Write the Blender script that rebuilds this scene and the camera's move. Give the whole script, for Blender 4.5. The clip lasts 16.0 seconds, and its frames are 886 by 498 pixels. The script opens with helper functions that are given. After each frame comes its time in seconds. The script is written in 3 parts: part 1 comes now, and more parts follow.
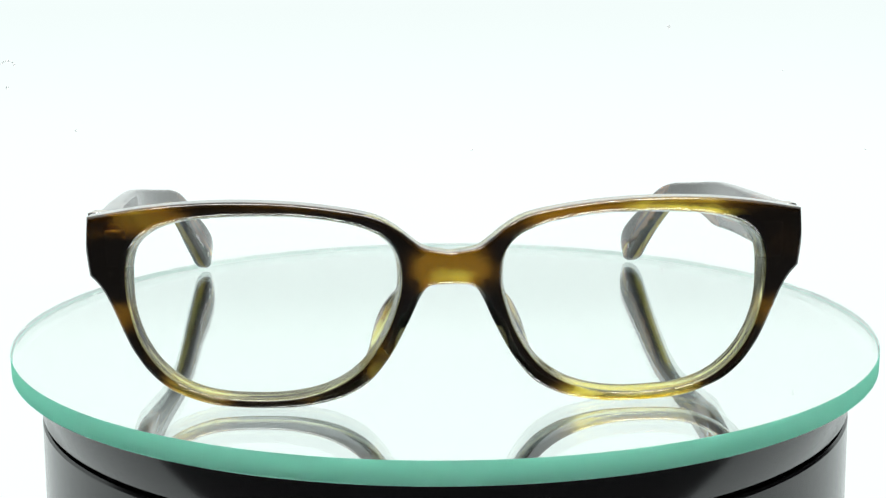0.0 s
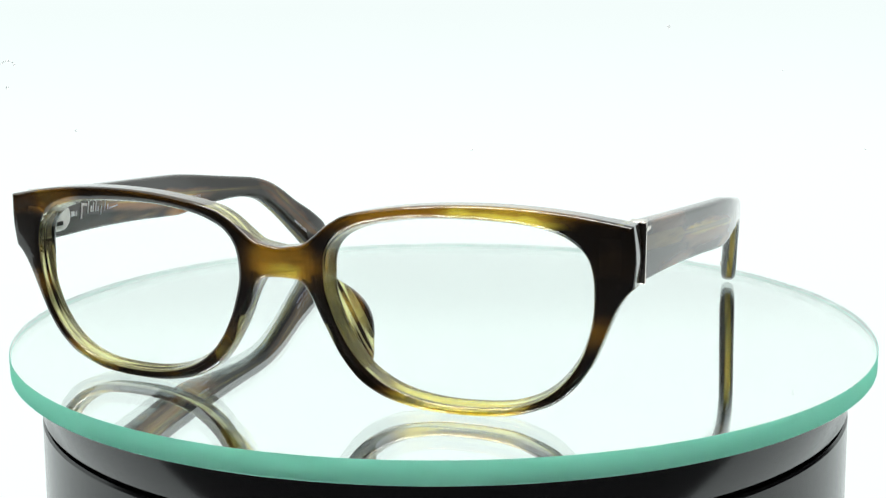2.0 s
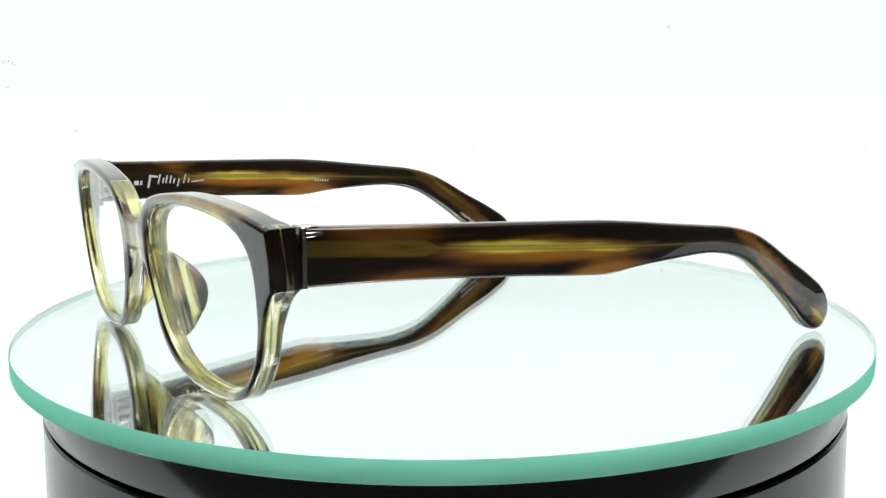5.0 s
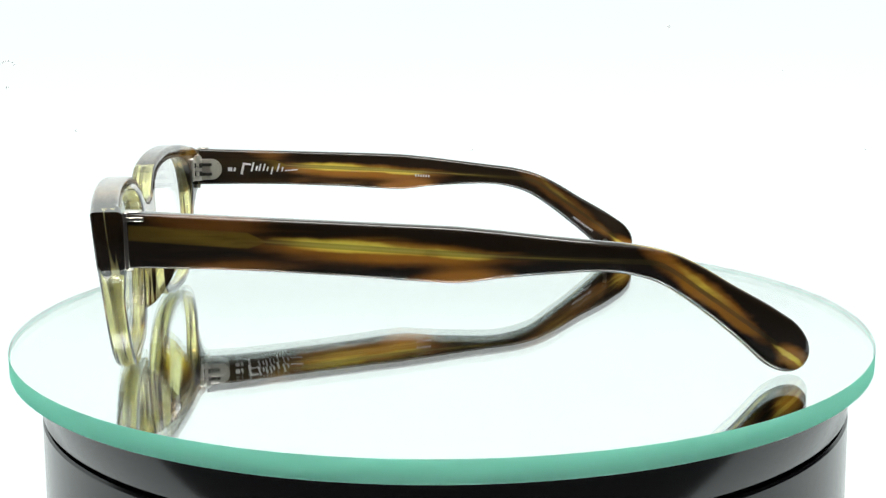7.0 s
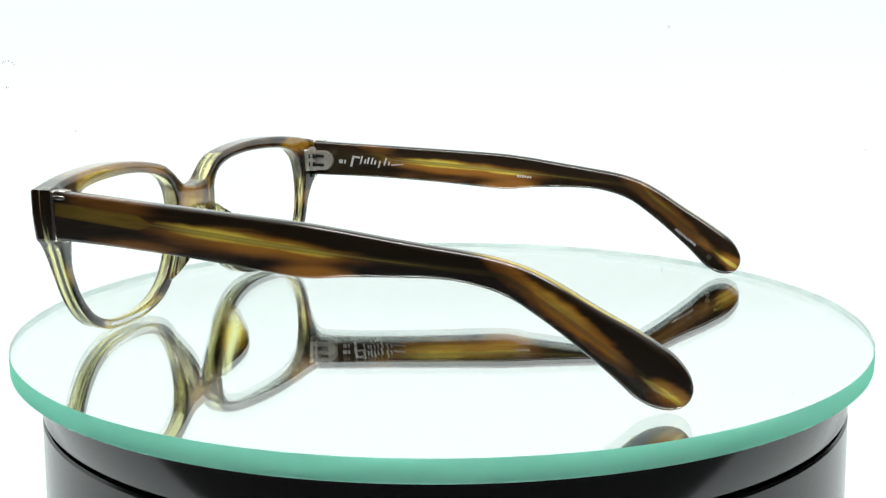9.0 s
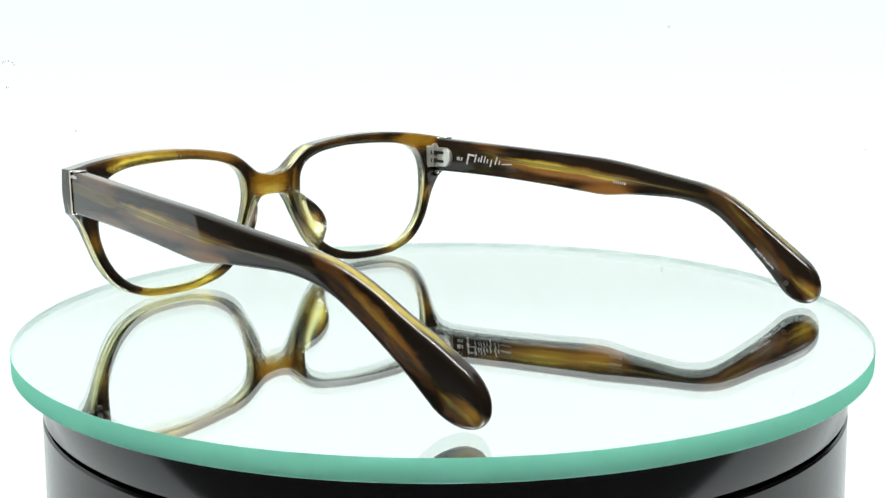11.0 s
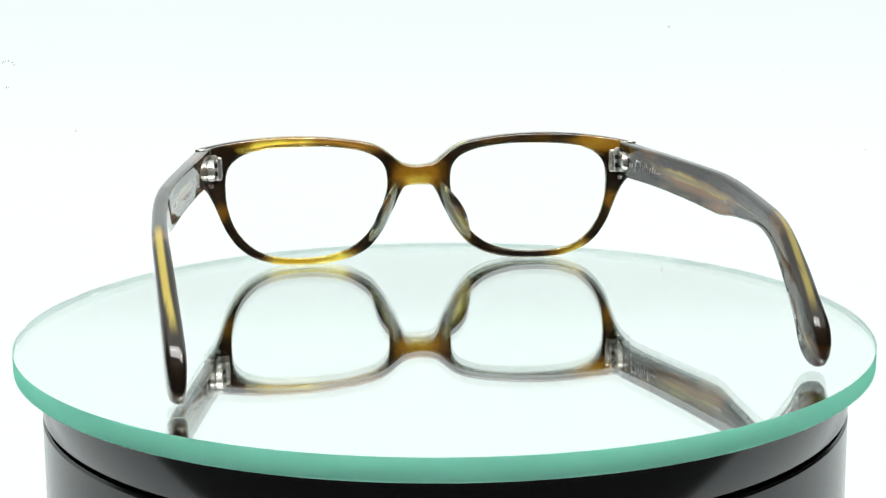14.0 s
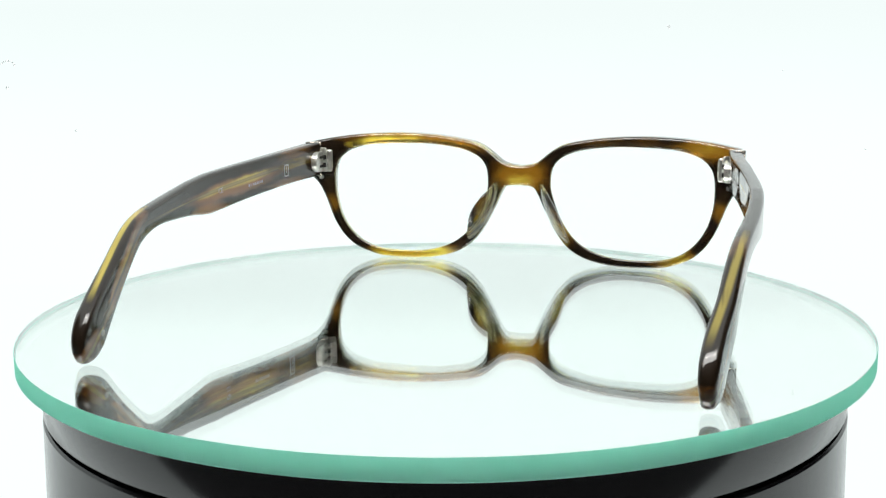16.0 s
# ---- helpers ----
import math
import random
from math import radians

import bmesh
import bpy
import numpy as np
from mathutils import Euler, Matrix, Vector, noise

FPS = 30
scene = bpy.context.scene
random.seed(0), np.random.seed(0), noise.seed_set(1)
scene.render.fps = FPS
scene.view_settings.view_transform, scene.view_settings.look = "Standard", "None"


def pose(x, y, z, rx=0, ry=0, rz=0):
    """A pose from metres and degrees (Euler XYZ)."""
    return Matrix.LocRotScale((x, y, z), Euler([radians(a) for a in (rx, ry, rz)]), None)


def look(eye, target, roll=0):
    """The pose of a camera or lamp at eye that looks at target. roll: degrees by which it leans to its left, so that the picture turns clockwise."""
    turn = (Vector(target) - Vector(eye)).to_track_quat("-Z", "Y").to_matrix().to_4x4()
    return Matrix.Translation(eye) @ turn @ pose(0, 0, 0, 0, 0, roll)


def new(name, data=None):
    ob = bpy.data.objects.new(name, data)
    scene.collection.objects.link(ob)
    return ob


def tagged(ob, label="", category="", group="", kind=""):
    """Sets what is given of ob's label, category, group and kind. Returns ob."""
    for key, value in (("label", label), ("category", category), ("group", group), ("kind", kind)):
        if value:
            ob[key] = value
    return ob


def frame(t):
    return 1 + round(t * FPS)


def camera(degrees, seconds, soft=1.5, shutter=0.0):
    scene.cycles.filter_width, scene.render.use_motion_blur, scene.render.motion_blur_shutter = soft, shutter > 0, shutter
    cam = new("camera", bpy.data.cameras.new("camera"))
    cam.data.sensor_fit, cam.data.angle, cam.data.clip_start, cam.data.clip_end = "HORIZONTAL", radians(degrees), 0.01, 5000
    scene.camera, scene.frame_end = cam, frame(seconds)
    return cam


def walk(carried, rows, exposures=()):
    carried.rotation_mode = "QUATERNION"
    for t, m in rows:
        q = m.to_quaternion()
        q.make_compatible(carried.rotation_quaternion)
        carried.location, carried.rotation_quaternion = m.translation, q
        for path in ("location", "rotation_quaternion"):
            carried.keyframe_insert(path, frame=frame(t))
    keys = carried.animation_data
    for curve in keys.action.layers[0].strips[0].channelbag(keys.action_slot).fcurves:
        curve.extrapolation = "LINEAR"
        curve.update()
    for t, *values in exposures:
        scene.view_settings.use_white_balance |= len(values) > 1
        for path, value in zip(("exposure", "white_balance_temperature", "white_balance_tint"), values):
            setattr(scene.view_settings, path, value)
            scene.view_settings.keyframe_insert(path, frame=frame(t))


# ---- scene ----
# A pair of spectacles turns on a round mirror plate inside a white light tent.
# Camera: stands still, 28 cm from the turntable's axis.
cam = camera(42.18, 16.0, soft=1.3)
EYE, AIM, LEAN = (0.0, -0.28261, 0.06799), (-0.00033, 0.01256, 0.01437), -0.329
walk(cam, [(0, look(EYE, AIM, LEAN)), (16, look(EYE, AIM, LEAN))], exposures=[(0, 0.0), (3, 0.01), (6.5, 0.07), (9, 0.07), (12, 0.05), (14.5, 0.0), (16, -0.01)])

# Light: backlit cloth of the tent, a row of diodes overhead, a dim room behind the camera.
TENT_BACK, TENT_SIDE, TENT_TOP, TENT_FLOOR = 0.985, 0.95, 1.0, 1.02
CLOTH = (0.915, 1.0, 0.985)
world = bpy.data.worlds.new("room")
scene.world = world
world.use_nodes = True
world.node_tree.nodes["Background"].inputs[0].default_value = (0.9, 0.95, 1.0, 1)
world.node_tree.nodes["Background"].inputs[1].default_value = 0.03
led = bpy.data.lights.new("led_panel", "AREA")
led.shape, led.size, led.size_y, led.energy, led.color = "RECTANGLE", 0.5, 0.2, 3.0, (1.0, 0.99, 0.96)
lamp = new("led_panel", led)
lamp.matrix_world = look((0, -0.13, 0.43), (0, 0, 0.02))

MM = 0.001


# ---------------------------------------------------------------- node helpers
def material(name):
    m = bpy.data.materials.new(name)
    m.use_nodes = True
    nt = m.node_tree
    nt.nodes.clear()
    out = nt.nodes.new("ShaderNodeOutputMaterial")
    return m, nt, out


def node(nt, kind, ins=None, **attrs):
    n = nt.nodes.new(kind)
    if "operation" in attrs:
        n.operation = attrs["operation"]
    if "data_type" in attrs:
        n.data_type = attrs["data_type"]
    if "blend_type" in attrs:
        n.blend_type = attrs["blend_type"]
    if "vector_type" in attrs:
        n.vector_type = attrs["vector_type"]
    if "gradient_type" in attrs:
        n.gradient_type = attrs["gradient_type"]
    if "interpolation_type" in attrs:
        n.interpolation_type = attrs["interpolation_type"]
    for key, value in (ins or {}).items():
        if isinstance(value, bpy.types.NodeSocket):
            nt.links.new(value, n.inputs[key])
        else:
            n.inputs[key].default_value = value
    return n


def calc(nt, op, a, b=0.0, c=0.0):
    return node(nt, "ShaderNodeMath", {0: a, 1: b, 2: c}, operation=op).outputs[0]


def ramp(nt, value, lo, hi, smooth=True):
    n = node(nt, "ShaderNodeMapRange", {0: value, 1: lo, 2: hi, 3: 0.0, 4: 1.0},
             interpolation_type="SMOOTHSTEP" if smooth else "LINEAR")
    return n.outputs[0]


def blend(nt, fac, a, b):
    n = node(nt, "ShaderNodeMix", data_type="RGBA")
    for i, v in ((0, fac), (6, a), (7, b)):
        if isinstance(v, bpy.types.NodeSocket):
            nt.links.new(v, n.inputs[i])
        else:
            n.inputs[i].default_value = v if i == 0 else (*v[:3], 1)
    return n.outputs[2]


def principled(name, color, rough, metal=0.0, bump=0.0, grain=400.0, vary=0.12, **extra):
    m, nt, out = material(name)
    co = node(nt, "ShaderNodeTexCoord").outputs["Object"]
    big = node(nt, "ShaderNodeTexNoise", {"Vector": co, "Scale": grain * 0.1, "Detail": 4.0}).outputs[0]
    fine = node(nt, "ShaderNodeTexNoise", {"Vector": co, "Scale": grain, "Detail": 6.0}).outputs[0]
    both = calc(nt, "MULTIPLY_ADD", big, 0.6, calc(nt, "MULTIPLY", fine, 0.4))
    dark = tuple(c * (1 - vary) for c in color)
    lite = tuple(min(1, c * (1 + vary)) for c in color)
    col = blend(nt, both, dark, lite)
    ro = calc(nt, "MULTIPLY_ADD", fine, rough * 0.5, rough * 0.75)
    p = node(nt, "ShaderNodeBsdfPrincipled", {"Base Color": col, "Roughness": ro, "Metallic": metal})
    for k, v in extra.items():
        p.inputs[k.replace("_", " ")].default_value = v
    if bump:
        b = node(nt, "ShaderNodeBump", {"Height": fine, "Strength": bump, "Distance": 0.0002})
        nt.links.new(b.outputs[0], p.inputs["Normal"])
    nt.links.new(p.outputs[0], out.inputs[0])
    return m


# horn-coloured acetate: dark brown, amber and yellow streaks
DARK, AMBER, YELLOW, PALE = (0.0175, 0.0108, 0.0060), (0.30, 0.132, 0.011), (0.90, 0.70, 0.09), (1.0, 0.965, 0.50)
RUSSET = (0.33, 0.118, 0.011)


def patches(nt, vec, plane, items):
    """Soft ellipses of colour. plane: which two axes (mm). items: centre, radii, turn in degrees, weight."""
    total = 0.0
    for a, b, ra, rb, turn, weight in items:
        if plane == "xz":
            loc, rot, size = (a, 0, b), (0, radians(turn), 0), (ra, 1e5, rb)
        else:
            loc, rot, size = (0, a, b), (radians(turn), 0, 0), (1e5, ra, rb)
        mp = node(nt, "ShaderNodeMapping", {"Vector": vec, "Location": loc, "Rotation": rot, "Scale": size}, vector_type="TEXTURE")
        gr = node(nt, "ShaderNodeTexGradient", {"Vector": mp.outputs[0]}, gradient_type="SPHERICAL").outputs["Fac"]
        total = calc(nt, "MULTIPLY_ADD", ramp(nt, gr, 0.0, 0.75), weight, total)
    return total


def acetate(name, plane, amber, yellow, grain_scale, grain_turn, drift=(4, 4, 4), wall=None, stripes=0.42, lamina=0.62, core=False, thins=0.0):
    m, nt, out = material(name)
    co = node(nt, "ShaderNodeTexCoord").outputs["Object"]
    mm = node(nt, "ShaderNodeVectorMath", {0: co, 1: (1000, 1000, 1000)}, operation="MULTIPLY").outputs[0]
    warp = node(nt, "ShaderNodeTexNoise", {"Vector": mm, "Scale": 0.12, "Detail": 3.0}).outputs["Color"]
    warp = node(nt, "ShaderNodeVectorMath", {0: warp, 1: (0.5, 0.5, 0.5)}, operation="SUBTRACT").outputs[0]
    warp = node(nt, "ShaderNodeVectorMath", {0: warp, 1: drift}, operation="MULTIPLY").outputs[0]
    vec = node(nt, "ShaderNodeVectorMath", {0: mm, 1: warp}, operation="ADD").outputs[0]
    lay = node(nt, "ShaderNodeMapping", {"Vector": vec, "Rotation": tuple(radians(a) for a in grain_turn), "Scale": grain_scale}).outputs[0]
    streak = node(nt, "ShaderNodeTexNoise", {"Vector": lay, "Scale": 1.0, "Detail": 3.0, "Roughness": 0.55}).outputs[0]
    streak = calc(nt, "SUBTRACT", streak, 0.5)
    a = calc(nt, "MULTIPLY_ADD", streak, 0.85, patches(nt, vec, plane, amber))
    y = calc(nt, "MULTIPLY_ADD", streak, 0.9, patches(nt, vec, plane, yellow))
    ma, my = ramp(nt, a, 0.10, 0.95), ramp(nt, y, 0.15, 0.95)
    col = blend(nt, ma, DARK, RUSSET if core else AMBER)
    col = blend(nt, my, col, YELLOW)
    lit = calc(nt, "MAXIMUM", calc(nt, "MULTIPLY", ma, 0.95), my)
    if wall is not None:
        # the sheet's back layer is a paler lamination with dark bands across it
        sep = node(nt, "ShaderNodeSeparateXYZ", {0: mm}).outputs
        sag = calc(nt, "MULTIPLY_ADD", calc(nt, "MULTIPLY", sep[0], sep[0]), 0.00109, -77.6)
        sag = calc(nt, "ADD", sag, calc(nt, "MULTIPLY_ADD", sep[2], -0.07, 2.17))
        depth = calc(nt, "SUBTRACT", sep[1], sag)
        layer = node(nt, "ShaderNodeCombineXYZ", {0: calc(nt, "MULTIPLY", sep[0], 0.035), 1: calc(nt, "MULTIPLY", depth, lamina), 2: calc(nt, "MULTIPLY", sep[2], 0.045)}).outputs[0]
        band = node(nt, "ShaderNodeTexNoise", {"Vector": layer, "Scale": 1.0, "Detail": 1.0}).outputs[0]
        # the bridge is solid colour further in
        solid = calc(nt, "MULTIPLY", calc(nt, "SUBTRACT", 1.0, ramp(nt, calc(nt, "ABSOLUTE", sep[0]), 6.5, 9.5)), 1.5)
        # the rim thins downward, and its dark back skin with it
        skin = calc(nt, "MULTIPLY_ADD", ramp(nt, sep[2], 17.0, 27.0), wall * thins, wall * (1 - thins))
        inside = calc(nt, "MULTIPLY", ramp(nt, calc(nt, "SUBTRACT", depth, solid), 0.35, 0.65), calc(nt, "SUBTRACT", 1.0, ramp(nt, calc(nt, "SUBTRACT", depth, skin), -0.5, -0.25)))
        # the outer ends are mostly the dark layer
        band = calc(nt, "SUBTRACT", band, calc(nt, "MULTIPLY", ramp(nt, calc(nt, "ABSOLUTE", sep[0]), 64.2, 65.6), 0.18))
        inside = calc(nt, "MULTIPLY", inside, ramp(nt, band, stripes, stripes + 0.10))
        inside = calc(nt, "MULTIPLY", inside, calc(nt, "SUBTRACT", 1.0, ramp(nt, sep[2], 37.0, 37.5)))
        col = blend(nt, inside, col, PALE)
        lit = calc(nt, "MAXIMUM", lit, calc(nt, "MULTIPLY", inside, 0.9))
    if core:
        # stamped wire core seen through the temple: a pointed blade, then a thin wire
        sep = node(nt, "ShaderNodeSeparateXYZ", {0: mm}).outputs
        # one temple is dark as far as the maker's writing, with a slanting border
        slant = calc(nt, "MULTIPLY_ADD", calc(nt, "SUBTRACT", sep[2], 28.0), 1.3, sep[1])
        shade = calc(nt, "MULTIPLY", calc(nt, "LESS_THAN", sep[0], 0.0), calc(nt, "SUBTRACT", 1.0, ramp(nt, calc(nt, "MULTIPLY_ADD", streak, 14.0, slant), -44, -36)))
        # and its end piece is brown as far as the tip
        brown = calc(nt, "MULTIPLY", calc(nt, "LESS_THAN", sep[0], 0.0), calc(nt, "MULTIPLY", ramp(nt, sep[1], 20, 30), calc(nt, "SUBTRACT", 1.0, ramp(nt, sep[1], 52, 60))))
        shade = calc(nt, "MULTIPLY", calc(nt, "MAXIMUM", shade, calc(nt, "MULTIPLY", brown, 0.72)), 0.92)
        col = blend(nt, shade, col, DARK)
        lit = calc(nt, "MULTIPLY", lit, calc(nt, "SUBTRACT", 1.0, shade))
        tail = calc(nt, "MULTIPLY_ADD", sep[1], -0.71, 50.6)
        mid = calc(nt, "SMOOTH_MIN", calc(nt, "MULTIPLY_ADD", sep[1], -0.075, 28.1), tail, 3.0)
        off = calc(nt, "ABSOLUTE", calc(nt, "SUBTRACT", sep[2], mid))
        width = calc(nt, "MINIMUM", calc(nt, "MULTIPLY", calc(nt, "SUBTRACT", -40.0, sep[1]), 0.40), 1.6)
        blade = calc(nt, "MULTIPLY", ramp(nt, calc(nt, "SUBTRACT", width, off), -0.1, 0.4), calc(nt, "SUBTRACT", 1.0, ramp(nt, sep[1], -60, -45)))
        blade = calc(nt, "MULTIPLY_ADD", calc(nt, "MULTIPLY", ramp(nt, calc(nt, "SUBTRACT", width, off), -0.1, 0.3), ramp(nt, sep[1], -64, -47)), 0.72, calc(nt, "MULTIPLY", blade, 0.35))
        col = blend(nt, calc(nt, "MULTIPLY", calc(nt, "MULTIPLY", blade, ramp(nt, streak, -0.16, 0.06)), calc(nt, "SUBTRACT", 1.0, shade)), col, (0.27, 0.18, 0.026))
        reach = calc(nt, "MULTIPLY", ramp(nt, sep[1], -42, -40), calc(nt, "SUBTRACT", 1.0, ramp(nt, sep[1], 60.5, 61.5)))
        sheath = calc(nt, "MULTIPLY", calc(nt, "SUBTRACT", 1.0, ramp(nt, off, 0.42, 0.62)), reach)
        wire = calc(nt, "MULTIPLY", calc(nt, "SUBTRACT", 1.0, ramp(nt, off, 0.10, 0.25)), reach)
        col = blend(nt, calc(nt, "MULTIPLY", sheath, 0.75), col, (0.06, 0.042, 0.012))
        col = blend(nt, calc(nt, "MULTIPLY", wire, calc(nt, "MULTIPLY_ADD", ramp(nt, sep[1], 5, 30), -0.6, 0.6)), col, (0.40, 0.31, 0.07))
        # the sheet's middle layer shows as a yellow streak along the narrow edges behind the bend
        far = calc(nt, "SUBTRACT", sep[1], 2.0)
        mid = calc(nt, "MULTIPLY_ADD", calc(nt, "MULTIPLY", far, far), -0.00185, calc(nt, "MULTIPLY_ADD", calc(nt, "LESS_THAN", sep[0], 0.0), 0.9, 71.0))
        off = calc(nt, "ABSOLUTE", calc(nt, "SUBTRACT", calc(nt, "ABSOLUTE", sep[0]), mid))
        thread = node(nt, "ShaderNodeTexNoise", {"Vector": node(nt, "ShaderNodeMapping", {"Vector": mm, "Scale": (0.55, 0.035, 0.05)}).outputs[0], "Scale": 1.0, "Detail": 2.0}).outputs[0]
        edge = calc(nt, "MULTIPLY", calc(nt, "SUBTRACT", 1.0, ramp(nt, off, 0.35, 1.05)), calc(nt, "MULTIPLY", calc(nt, "MULTIPLY", ramp(nt, sep[1], 26, 36), calc(nt, "SUBTRACT", 1.0, ramp(nt, sep[1], 56, 63))), ramp(nt, thread, 0.30, 0.46)))
        edge = calc(nt, "MULTIPLY", edge, calc(nt, "MULTIPLY_ADD", calc(nt, "LESS_THAN", sep[0], 0.0), -0.35, 0.68))
        col = blend(nt, edge, col, YELLOW)
        lit = calc(nt, "MAXIMUM", lit, calc(nt, "MULTIPLY", edge, 0.5))
    fine = node(nt, "ShaderNodeTexNoise", {"Vector": mm, "Scale": 1.6, "Detail": 5.0}).outputs[0]
    rough = calc(nt, "MULTIPLY_ADD", fine, 0.10, 0.42 if core else 0.17)
    face = node(nt, "ShaderNodeBsdfPrincipled", {"Base Color": col, "Roughness": rough, "IOR": 1.48, "Specular IOR Level": 0.05 if core else 0.15, "Coat Weight": calc(nt, "MULTIPLY_ADD", inside, -0.6, 1.0) if wall is not None else 1.0, "Coat Roughness": 0.03, "Coat IOR": 1.52,
                                                 "Transmission Weight": calc(nt, "MULTIPLY_ADD", lit, 0.90, 0.06)})
    nt.links.new(face.outputs[0], out.inputs[0])
    return m


def cloth(name, strength, low=1.0):
    """Backlit cloth; low: gain near the floor and the top; the dimmer band between paints in lens vignetting."""
    m, nt, out = material(name)
    co = node(nt, "ShaderNodeTexCoord").outputs["Object"]
    soft = node(nt, "ShaderNodeTexNoise", {"Vector": co, "Scale": 5.0, "Detail": 3.0}).outputs[0]
    col = blend(nt, soft, tuple(c * 0.975 for c in CLOTH), CLOTH)
    height = node(nt, "ShaderNodeSeparateXYZ", {0: co}).outputs[2]
    near = calc(nt, "ADD", calc(nt, "SUBTRACT", 1.0, ramp(nt, height, -0.02, 0.12)), ramp(nt, height, 0.085, 0.125))
    fall = calc(nt, "MULTIPLY_ADD", near, strength * (low - 1), strength)
    e = node(nt, "ShaderNodeEmission", {"Color": col, "Strength": fall})
    nt.links.new(e.outputs[0], out.inputs[0])
    return m


def clear_glass():
    m, nt, out = material("plate_glass")
    co = node(nt, "ShaderNodeTexCoord").outputs["Object"]
    dust = node(nt, "ShaderNodeTexNoise", {"Vector": co, "Scale": 900.0, "Detail": 3.0}).outputs[0]
    g = node(nt, "ShaderNodeBsdfGlass", {"Color": (0.995, 1.0, 0.998, 1), "Roughness": ramp(nt, dust, 0.6, 2.6), "IOR": 1.5})
    nt.links.new(g.outputs[0], out.inputs[0])
    return m


def edge_glass(name, lo, hi):
    """Ground glass edge: light that runs inside the plate leaves it here, tinted by the long way through the glass."""
    m, nt, out = material(name)
    co = node(nt, "ShaderNodeTexCoord").outputs["Object"]
    fine = node(nt, "ShaderNodeTexNoise", {"Vector": co, "Scale": 350.0, "Detail": 4.0}).outputs[0]
    col = blend(nt, fine, lo, hi)
    p = node(nt, "ShaderNodeBsdfPrincipled", {"Base Color": col, "Roughness": 0.3, "IOR": 1.5})
    t = node(nt, "ShaderNodeBsdfTranslucent", {"Color": col})
    mix = node(nt, "ShaderNodeMixShader", {0: 0.96, 1: p.outputs[0], 2: t.outputs[0]})
    nt.links.new(mix.outputs[0], out.inputs[0])
    return m


# added white layer behind the green edge; it brightens the far rim
def whitening_ring():
    m, nt, out = material("white_ring")
    co = node(nt, "ShaderNodeTexCoord").outputs["Object"]
    fine = node(nt, "ShaderNodeTexNoise", {"Vector": co, "Scale": 300.0, "Detail": 4.0}).outputs[0]
    t = node(nt, "ShaderNodeBsdfTranslucent", {"Color": blend(nt, fine, (0.95, 0.97, 0.96), (0.98, 0.99, 0.985))})
    d = node(nt, "ShaderNodeBsdfDiffuse", {"Color": (0.97, 0.985, 0.98, 1)})
    mix = node(nt, "ShaderNodeMixShader", {0: 0.76, 1: t.outputs[0], 2: d.outputs[0]})
    nt.links.new(mix.outputs[0], out.inputs[0])
    return m


def lens_glass():
    m, nt, out = material("lens")
    g = node(nt, "ShaderNodeBsdfGlass", {"Color": (0.995, 1.0, 0.998, 1), "Roughness": 0.0, "IOR": 1.13})
    nt.links.new(g.outputs[0], out.inputs[0])
    return m


# colour patches on the front (x, z) and along the temples (y, z), in millimetres
FRONT_AMBER = [(0, 18, 160, 90, 0, 0.10), (0, 27.0, 12, 8.5, 0, 1.05), (-59, 36.8, 17, 6, 6, 1.15), (20, 37.3, 24, 6, 6, 0.5), (42, 38.0, 21, 5, 0, 0.8), (-30, 38.6, 30, 5, 0, 0.2), (22, 37.6, 40, 7, 0, 0.25),
               (33, 1, 24, 6, 0, 1.1), (-49, 2, 13, 7, -20, 1.1), (-61.5, 18, 5, 5, 0, 0.7), (61, 17, 5, 5, 0, 0.5), (-12, 9, 8, 10, 0, 0.4)]
FRONT_YELLOW = [(43, 36.9, 17, 2.6, 4, 1.1), (34, 1.2, 20, 6, 0, 1.25), (-49, 2.2, 9, 5, -20, 0.5), (0, 25.3, 8, 3.5, 0, 0.45), (-13, 8, 5, 9, 0, 0.4), (-56, 36, 9, 5, 0, 0.35)]
ARM_AMBER = [(-52, 35.0, 17, 3.0, -4, 0.42), (-46, 30, 26, 7.5, -4, 0.18), (-16, 28.6, 36, 3.4, -4, 0.95), (-3, 23.8, 14, 2.6, 0, 0.85), (-48, 26, 18, 2.2, 0, 0.45), (-18, 25.5, 30, 4, -4, 0.2),
             (44, 19.6, 23, 3.3, -36, 0.95), (53, 12.0, 12, 2.3, -38, 0.65), (65, 3.8, 8, 4, -38, 0.85)]
ARM_YELLOW = [(-25, 30.0, 20, 1.8, -5, 0.9), (-6, 28.3, 14, 1.3, -5, 0.75), (44, 20.5, 15, 1.2, -38, 0.42), (64, 4.2, 9, 1.0, -38, 0.75)]
mat_front = acetate("acetate_front", "xz", FRONT_AMBER, FRONT_YELLOW, (0.11, 0.3, 0.16), (0, 25, 20), wall=5.4, stripes=0.375, lamina=0.8, thins=0.21)
PAD_AMBER = [(-11, 15, 5, 6, 30, 0.9), (10, 17, 5, 6, -30, 0.7), (-15, 8, 4, 4, 0, 0.8), (15, 8, 4, 4, 0, 0.5)]
PAD_YELLOW = [(-12, 12, 3.5, 5, 30, 0.9), (11, 14, 3.5, 5, -30, 0.5)]
mat_pad = acetate("acetate_pad", "xz", PAD_AMBER, PAD_YELLOW, (0.1, 0.3, 0.1), (0, 20, 0), wall=9.2, stripes=0.42)
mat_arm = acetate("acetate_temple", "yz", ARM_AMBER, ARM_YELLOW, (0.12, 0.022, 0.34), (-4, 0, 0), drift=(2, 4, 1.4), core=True)
